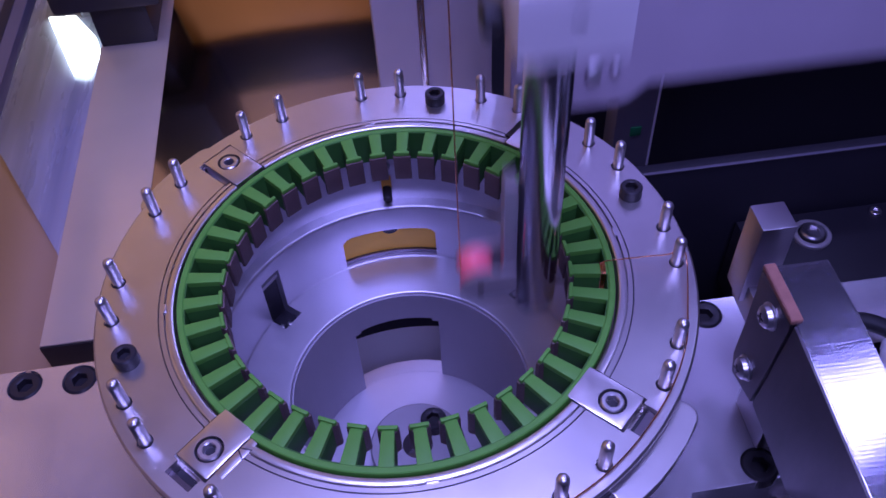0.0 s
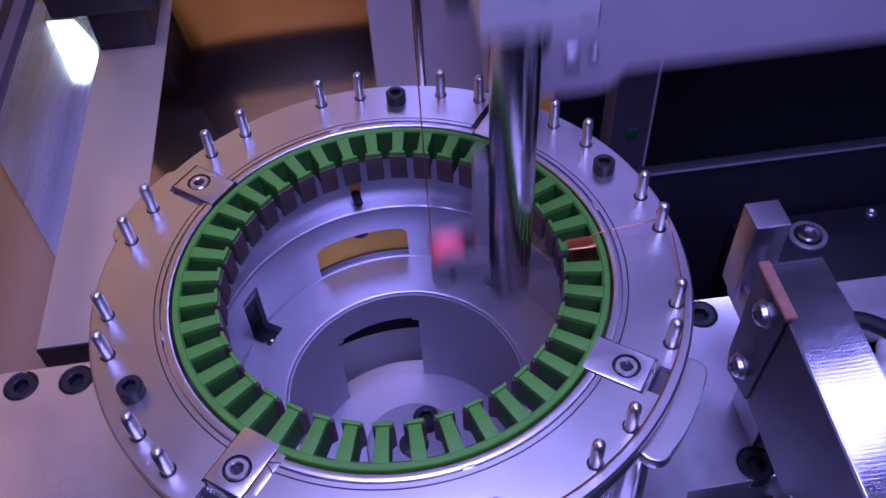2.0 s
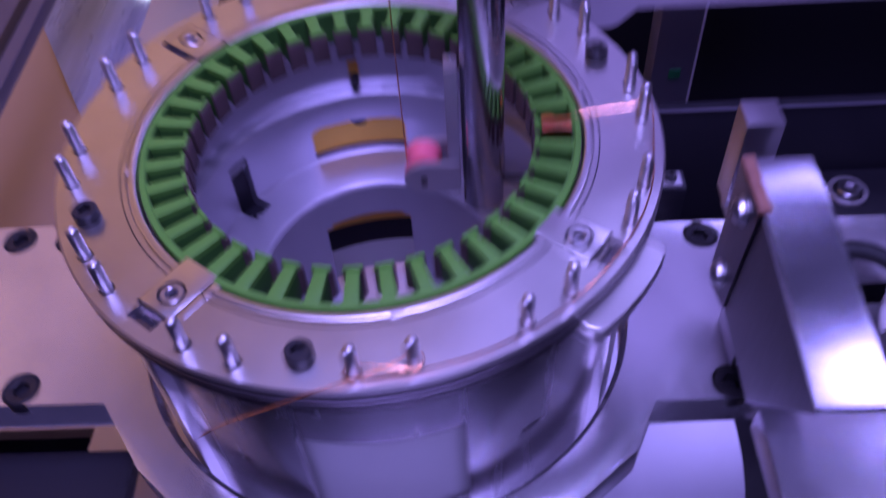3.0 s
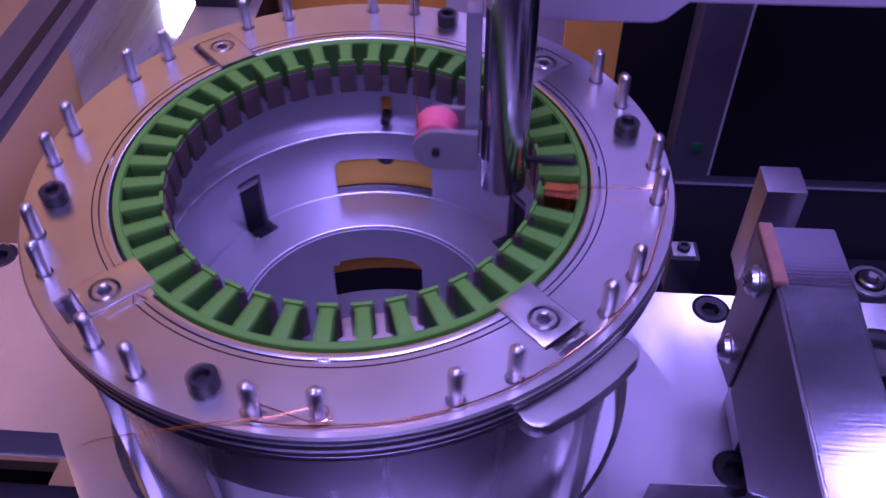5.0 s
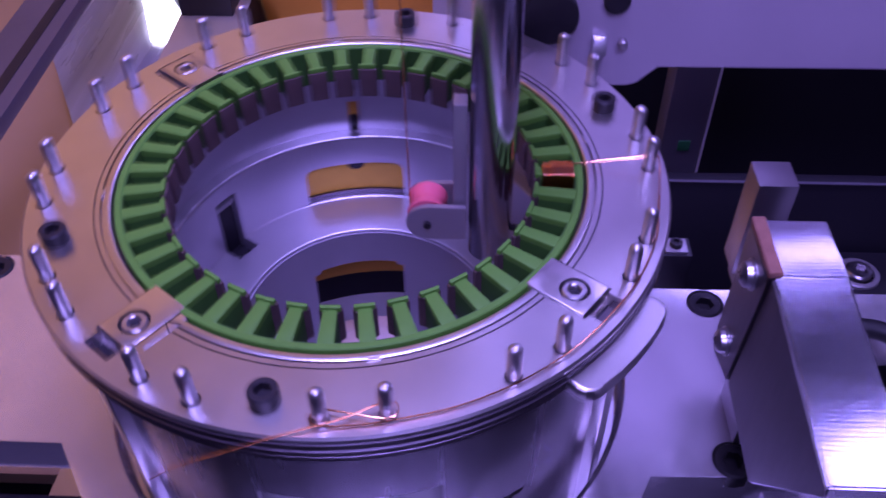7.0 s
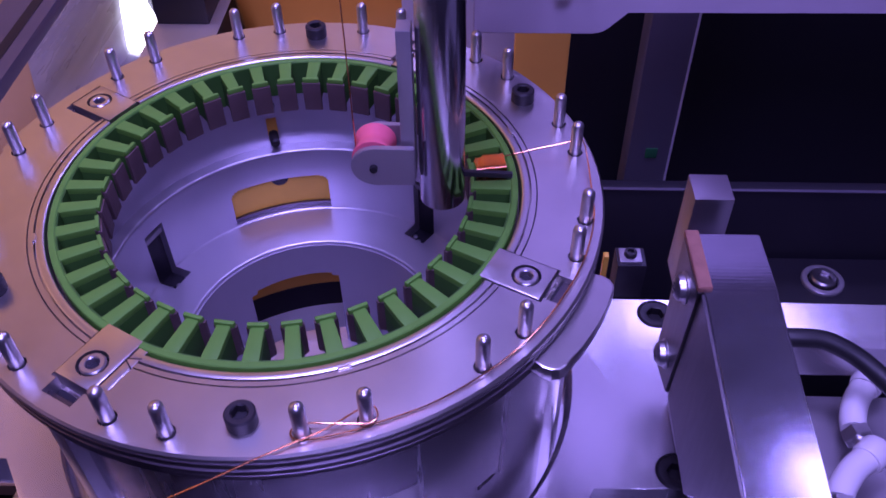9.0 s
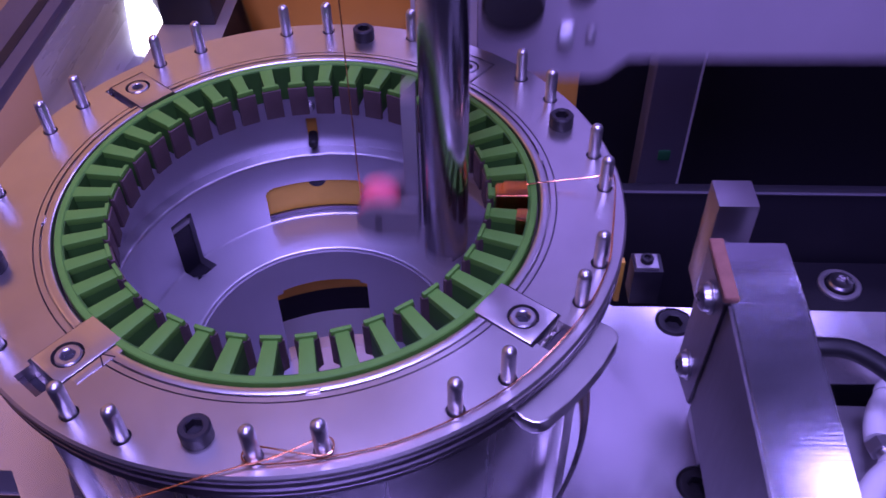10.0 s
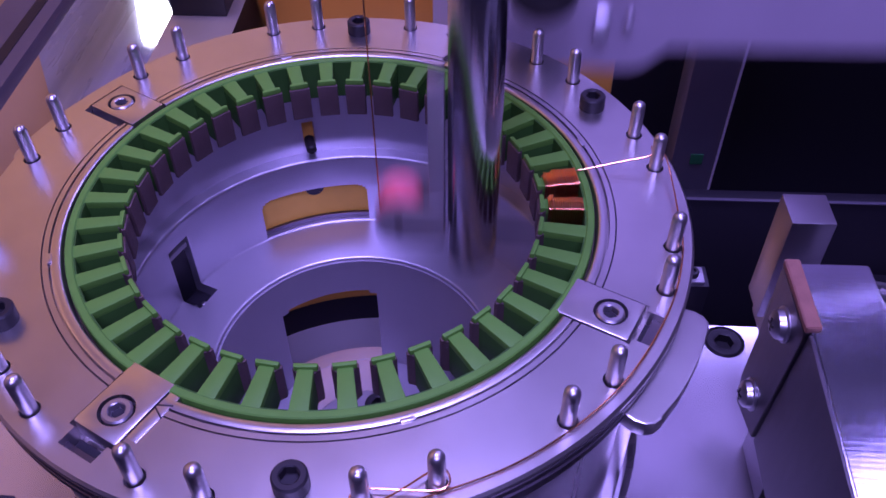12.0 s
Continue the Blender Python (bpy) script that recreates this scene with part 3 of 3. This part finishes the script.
# ------------------------------------------------------------- winding arm
def build_arm():
    arm = thing("needle_winder", "chromed needle winding rod on a grey carriage, moving up and down", "winding machine")
    part("rod", spun([(5.2, 0), (6.3, 0.8), (6.3, 135)], 48), CHROME, arm, "chromed round rod")
    part("side_plate", box(-10.8, -7.0, -2.8, 2.8, 9, 55, 0.4), FORK, arm, "grey side plate along the rod")
    for y0, y1 in ((-5.6, -3.9), (5.0, 6.6)):
        pts = [(-7.2, 21.5)] + [(-18.2 + 6.2 * math.cos(radians(a)), 15.3 + 6.2 * math.sin(radians(a))) for a in range(90, 271, 15)] + [(-7.2, 9.1)]
        bm = bmesh.new()
        lo = [bm.verts.new((x * MM, y0 * MM, z * MM)) for x, z in pts]
        hi = [bm.verts.new((x * MM, y1 * MM, z * MM)) for x, z in pts]
        fs = [bm.faces.new(lo), bm.faces.new(hi[::-1])]
        for i in range(len(pts)):
            fs.append(bm.faces.new((lo[i], hi[i], hi[(i + 1) % len(pts)], lo[(i + 1) % len(pts)])))
        bmesh.ops.bevel(bm, geom=list({e for f in fs for e in f.edges}), offset=0.25 * MM, segments=2, affect="EDGES")
        part("fork_cheek", bm, FORK, arm, "grey rounded fork cheek")
    turn = pose(0, 0, 0, 90, 0, 0)
    part("roller", spun([(5.8, -4.2), (5.8, -3.2), (4.7, -1.2), (4.7, 1.2), (5.8, 3.2), (5.8, 4.2)], 32, None, turn), ROLLER, arm, "pink grooved wire roller", pose(-0.0184, 0.0006, 0.0166))
    part("axle", spun([(1.1, -5.9), (1.1, 6.8)], 12, None, turn), BLACKOX, arm, "", pose(-0.0182, 0, 0.0153))
    part("needle", box(5, 19.5, -0.7, 0.7, 8.6, 10.4, 0.35), BLACKOX, arm, "dark flat winding needle", pose(0, 0, 0, 0, 0, -3))
    part("feed_wire", tube([(-23.4, 0, 16.6), (-23.6, 0, 60), (-24, 1, 240)], 0.2, 6), COPPER, arm, "thin copper feed wire")
    blk = part("holder_block", box(-10.5, 15.8, -12, 17, 101, 121, 0.6), BLOCK, arm, "grey aluminium clamp block")
    cut = spun([(2.2, -3), (2.2, 12)], 16, None, pose(0.003, -0.0135, 0.111, -90, 0, 0))
    spun([(6.6, 100), (6.6, 130)], 32, cut)
    carve(blk, cut)
    part("knob", spun([(4.4, 0), (4.8, 0.5), (4.8, 4.4), (4.2, 5)], 24, None, pose(0, 0, 0, 0, -90, 0)), BLACKOX, arm, "black knurled knob", pose(-0.0104, 0.008, 0.1020))
    # carriage plate behind the rod
    pts = [(8, 73), (8, 2.2), (51, 2.2), (55, 3.8), (61, 11.4), (330, 11.4), (330, 143), (8, 143)]
    bm = bmesh.new()
    lo = [bm.verts.new((x * MM, 0.085, z * MM)) for x, z in pts]
    hi = [bm.verts.new((x * MM, 0.098, z * MM)) for x, z in pts]
    fs = [bm.faces.new(lo), bm.faces.new(hi[::-1])]
    for i in range(len(pts)):
        fs.append(bm.faces.new((lo[i], hi[i], hi[(i + 1) % len(pts)], lo[(i + 1) % len(pts)])))
    bmesh.ops.bevel(bm, geom=list({e for f in fs for e in f.edges}), offset=0.0006, segments=2, affect="EDGES")
    part("carriage_plate", bm, CARRIAGE, arm, "grey aluminium carriage plate")
    part("carriage_arm", box(-10.5, 15.8, 16.8, 86, 92, 122, 0.6), ALU, arm, "")
    part("guide_disc", spun([(10.5, 0), (10.5, 3), (9.8, 3.6), (4, 3.6)], 32, None, pose(0, 0, 0, 90, 0, 0)), BLACKOX, arm, "dark round guide wheel", pose(0.020, 0.0848, 0.0316))
    part("guide_disc", spun([(4.6, 0), (4.6, 2), (4, 2.5)], 24, None, pose(0, 0, 0, 90, 0, 0)), BLACKOX, arm, "dark round guide wheel", pose(0.043, 0.0848, 0.0376))
    part("clip", box(-2.4, 2.4, -3.5, 0, -3.6, 3.6, 0.5), PIN, arm, "bright square clip", pose(0.0385, 0.0836, 0.0201, -27))
    part("cover_screw", spun([(1.8, 0), (1.8, 2.6), (1.3, 3.2)], 14, None, pose(0, 0, 0, 90, 0, 0)), PIN, arm, "bright screw", pose(0.047, 0.0848, 0.0211))
    return arm


# ------------------------------------------------------------- wire cutter bracket
def yz_prism(outline, x0, x1, bevel=0.4):
    bm = bmesh.new()
    lo = [bm.verts.new((x0 * MM, y * MM, z * MM)) for y, z in outline]
    hi = [bm.verts.new((x1 * MM, y * MM, z * MM)) for y, z in outline]
    fs = [bm.faces.new(lo), bm.faces.new(hi[::-1])]
    for i in range(len(outline)):
        fs.append(bm.faces.new((lo[i], hi[i], hi[(i + 1) % len(outline)], lo[(i + 1) % len(outline)])))
    bmesh.ops.bevel(bm, geom=list({e for f in fs for e in f.edges}), offset=bevel * MM, segments=2, affect="EDGES")
    return bm


def build_bracket():
    br = thing("steel_bracket", "milled steel bracket with a copper wear pad, standing on the base", "bracket")
    body = yz_prism([(-12.5, -5.0), (-34, -5.4), (-91, -11.5), (-91.5, -15), (-63.3, -58), (-30.8, -55), (-13, -42)], 113.2, 132.3, 0.5)
    part("body", body, BRACKET, br, "bright milled steel arm")
    part("post", box(117.1, 128.6, 1.5, 13.0, -42, -5, 0.5), POST, br, "square steel post")
    part("web", box(119, 128, -20, 10, -48, -34, 0.5), POST, br)
    part("leg", box(120, 130, -34, -14, -84, -46, 0.6), POST, br)
    # thin skin that paints the left side darker, as the lamps leave it
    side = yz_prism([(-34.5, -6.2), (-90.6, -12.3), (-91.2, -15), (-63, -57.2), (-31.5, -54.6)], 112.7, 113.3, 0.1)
    part("side_skin", side, SHADED_STEEL, br, "steel side darkened for its shade")
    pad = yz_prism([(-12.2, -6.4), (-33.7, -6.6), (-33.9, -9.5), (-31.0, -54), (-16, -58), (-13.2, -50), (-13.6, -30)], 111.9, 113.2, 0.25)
    part("pad_plate", pad, SHADED_STEEL, br, "grey steel pad plate")
    part("wear_pad", yz_prism([(-12.0, -4.2), (-33.8, -4.4), (-33.8, -6.4), (-12.0, -6.2)], 111.8, 115.5, 0.25), HARDCOPPER, br, "copper wear pad")
    for y, z in ((-24, -15), (-22.5, -46)):
        turn = pose(0.1119, y * MM, z * MM, 0, -90, 0)
        bm = spun([(4.6, 0), (4.6, 0.5), (3.9, 0.7), (3.6, 2.2), (2.6, 3.0), (0.8, 3.3)], 24)
        sc = part("pan_screw", bm, PIN, br, "bright cross-head screw with washer", turn)
        for q in (0, 90):
            part("recess", box(-1.7, 1.7, -0.35, 0.35, 2.4, 3.36, 0), BLACKOX, sc, "", pose(0, 0, 0, 0, 0, q + 20))
    return br


# ------------------------------------------------------------- fittings and background
def build_background():
    for x, y, z, rz in ((188, -8, -100, 10), (174, -38, -96, -4)):
        fit = thing("air_fitting", "white plastic elbow air fitting with a nickel nut", "air fitting", pose(x * MM, y * MM, z * MM, 0, 0, rz), "air fittings")
        part("elbow", tube(smooth_path([(14, 14, 0), (7, 8, 0), (2, 1, 0), (0, -4, 0)], 5), 4.6, 16), WHITE, fit)
        part("collar", spun([(5.2, 0), (5.6, 1), (5.6, 7), (5.0, 8)], 20, None, pose(0.012, 0.012, 0, -90, 0, -45)), WHITE, fit)
        part("nut", spun([(4.9, 0), (5.4, 0.5), (5.4, 4), (4.9, 4.5)], 6, None, pose(0, -0.004, 0, 90, 0, 0)), PIN, fit, "nickel hexagon nut")
        part("thread", spun([(3.2, 0), (3.2, 7)], 16, None, pose(0, -0.0085, 0, 90, 0, 0)), PIN, fit)
    hose = part("air_hose", tube(smooth_path([(150, 12, -78), (164, 8, -74), (178, 6, -74), (192, -4, -78), (200, -26, -80), (190, -60, -88)], 6), 3.4, 12), RUBBER, None)
    tagged(hose, "black curved air hose", "hose")
    blk = thing("black_carriage", "black slide carriage with a large recessed screw", "carriage")
    part("body", box(205, 330, 95, 157, -240, -184, 1.2), BLACK, blk)
    part("washer", lathe([(8.0, 0), (11.2, 0), (11.2, 1.6), (10.6, 2.2), (8.6, 2.2), (8.0, 1.6)], 40), FORK, blk, "grey washer", pose(0.244, 0.139, -0.184))
    part("screw", socket_head(7.0, 4.5, 3.4, 2), POST, blk, "dull steel socket screw", pose(0.244, 0.139, -0.184))
    part("screw", socket_head(3.5, 2, 1.6, 1.2), PIN, blk, "", pose(0.288, 0.150, -0.184))
    sb = thing("sensor_block", "small black sensor block beside a grey bar", "sensor")
    part("body", box(113, 125, 60, 71, -112, -93, 0.8), BLACK, sb)
    part("bar", box(107, 109.2, 61, 64, -112, -89, 0.4), INSERT, sb, "brass bar")
    part("plate", box(114, 123, 61, 69, -93, -91.6, 0.3), FORK, sb)
    part("screw", socket_head(2.6, 2.2, 1.2, 1.2), BLACKOX, sb, "black screw", pose(0.1185, 0.065, -0.0916))
    post = thing("guide_post", "dark grey guide post with a green tag", "post")
    bm = bmesh.new()
    prism([(147, 225), (172, 225), (172, 245), (147, 245)], -300, 220, 0.8, bm)
    part("column", bm, BEAM, post)
    part("edge_strip", box(171.2, 172.4, 224.0, 225.2, -300, 220, 0.2), ALU, post, "pale edge strip")
    part("tag", box(157, 164, 224.1, 224.8, -168, -161, 0.1), TAG, post, "green tag")
    col = thing("rear_column", "grey aluminium column standing behind the fixture", "column")
    part("body", box(6.3, 85.3, 317.7, 386, -220, 354, 0.8), ALU, col)
    part("strip", box(35.7, 40.4, 316.2, 317.5, -220, 354, 0.2), CHROME, col)
    bb = thing("black_cover", "black plastic cover above the shelf", "cover")
    part("body", box(-237, -153.4, 440, 556, -173.4, -49.4, 5), BLACK, bb)
    part("hood", box(-172, 60, 534.7, 556, -180, -110, 2), BLACK, bb)
    part("bracket", box(-217, -172, 463.4, 541, -220, -171.9, 1), BLACK, bb)
    beam = thing("aluminium_beam", "grey aluminium beam with a black slot", "profile")
    part("body", box(-268, -231, -60, 599, -140, -130, 1.0), BEAM, beam)
    part("slot", box(-247, -240, -60, 598, -130.2, -129.5, 0.1), BLACK, beam, "black slot strip")
    part("foot", box(-258, -238, 560, 580, -254, -139, 0.4), BEAM, beam)
    # no lamp here: a glowing prism stands for a reflection in the plate
    lamp = thing("lamp_reflection", "glowing patch for a lamp's reflection in the polished plate", "lamp")
    part("glare", prism([(-252, 470), (-238, 466), (-232, 496), (-238, 518), (-262, 558), (-287, 560)], -250, -246, 0.8), GLOW, lamp, "glowing white patch of reflected light")
    pan = part("orange_panel", box(-170, 60, 537.8, 555, -219.3, -180.2, 0.5), BRASS, None)
    strip = part("orange_panel", box(74, 102, 200, 208, -300, -50, 0.5), BRASS, None)
    tagged(strip, "orange machine panel beside the column", "panel", "", "structure")
    tagged(pan, "orange machine panel behind the shelf", "panel", "", "structure")


build_setting()
build_base_screws()
fixture = build_fixture()
stator, coils = build_stator()
arm = build_arm()
build_bracket()
build_background()


# ------------------------------------------------------------- movement
def smoothstep(a, b, x):
    x = min(1, max(0, (x - a) / (b - a)))
    return x * x * (3 - 2 * x)


def swing(p, early):
    """1 on one side of the tooth and 0 on the other; the turn takes place about the ends of the stroke."""
    p = (p - early) % 1
    if p > 0.75:
        p -= 1
    return smoothstep(-0.095, 0.095, p) * (1 - smoothstep(0.405, 0.595, p))


def lift(p):
    return -15.7 - 14.0 * math.cos(2 * math.pi * p)


FIRST_END = 7.75


def cycle(t):
    """Winding cycle count at time t, and the tooth that is wound."""
    k = math.floor(15 * t + 1e-6)
    if t <= 1.85:
        return 0.78 + 0.451 * k
    if t <= FIRST_END:
        return 12.96 + 0.45 * (k - 27)
    if t < 8.85:
        return 53.0
    if t < 8.95:
        return 52.72
    if t < 9.05:
        return 52.46
    return 47.4 - 0.4513 * (k - 142)


TRAVERSE = ((0, 43.0), (0.5, 41.7), (1, 40.7), (1.5, 37.6), (2, 36.2), (3, 36.8), (4, 40), (5, 42.4), (5.5, 41.1), (6, 39.7), (6.5, 39.1), (7, 40), (8.3, 44.5), (9, 44.4),
            (9.5, 41.9), (10, 40.6), (10.5, 39.1), (11, 37.1), (11.5, 35.4), (12, 35.4))


def traverse(t):
    for (a, u), (b, v) in zip(TRAVERSE, TRAVERSE[1:]):
        if t <= b:
            return u + (v - u) * (t - a) / (b - a)
    return TRAVERSE[-1][1]


def motions():
    turn_rows, arm_rows = [], []
    for i in range(361):
        m = round(i / 3)
        t, side = m / 10, i - 3 * m
        p = cycle(t)
        if t <= FIRST_END:
            p += 0.075 * side
        elif t > 9.05:
            p -= 0.075 * side
        index = 9.0 * smoothstep(7.9, 8.3, t)
        s = swing(p, -0.05 if t <= FIRST_END else 0.05)
        if FIRST_END < t < 8.85:
            s = 0.0
        turn_rows.append((i / 30, pose(0, 0, 0, 0, 0, index + 9.0 * s)))
        arm_rows.append((i / 30, pose(traverse(t) * MM, -2.4 * MM, lift(p) * MM)))
    walk(fixture, turn_rows)
    walk(stator, turn_rows)
    walk(arm, arm_rows)
    starts = ((-0.62, 0.160), (9.02, 0.158))
    for turns, (begin, step) in zip(coils, starts):
        for k, (ob, r, tilt, up) in enumerate(turns):
            t = begin + step * (k + 1)
            park, there = pose(0.06495, 0, -0.0011), pose(r * MM, 0, up * MM, 0, 0, tilt)
            if t <= 0:
                walk(ob, [(0, there), (12, there)])
            else:
                t = min(t, 11.8)
                walk(ob, [(0, park), (t, park), (t + 0.1, there), (12, there)])


motions()
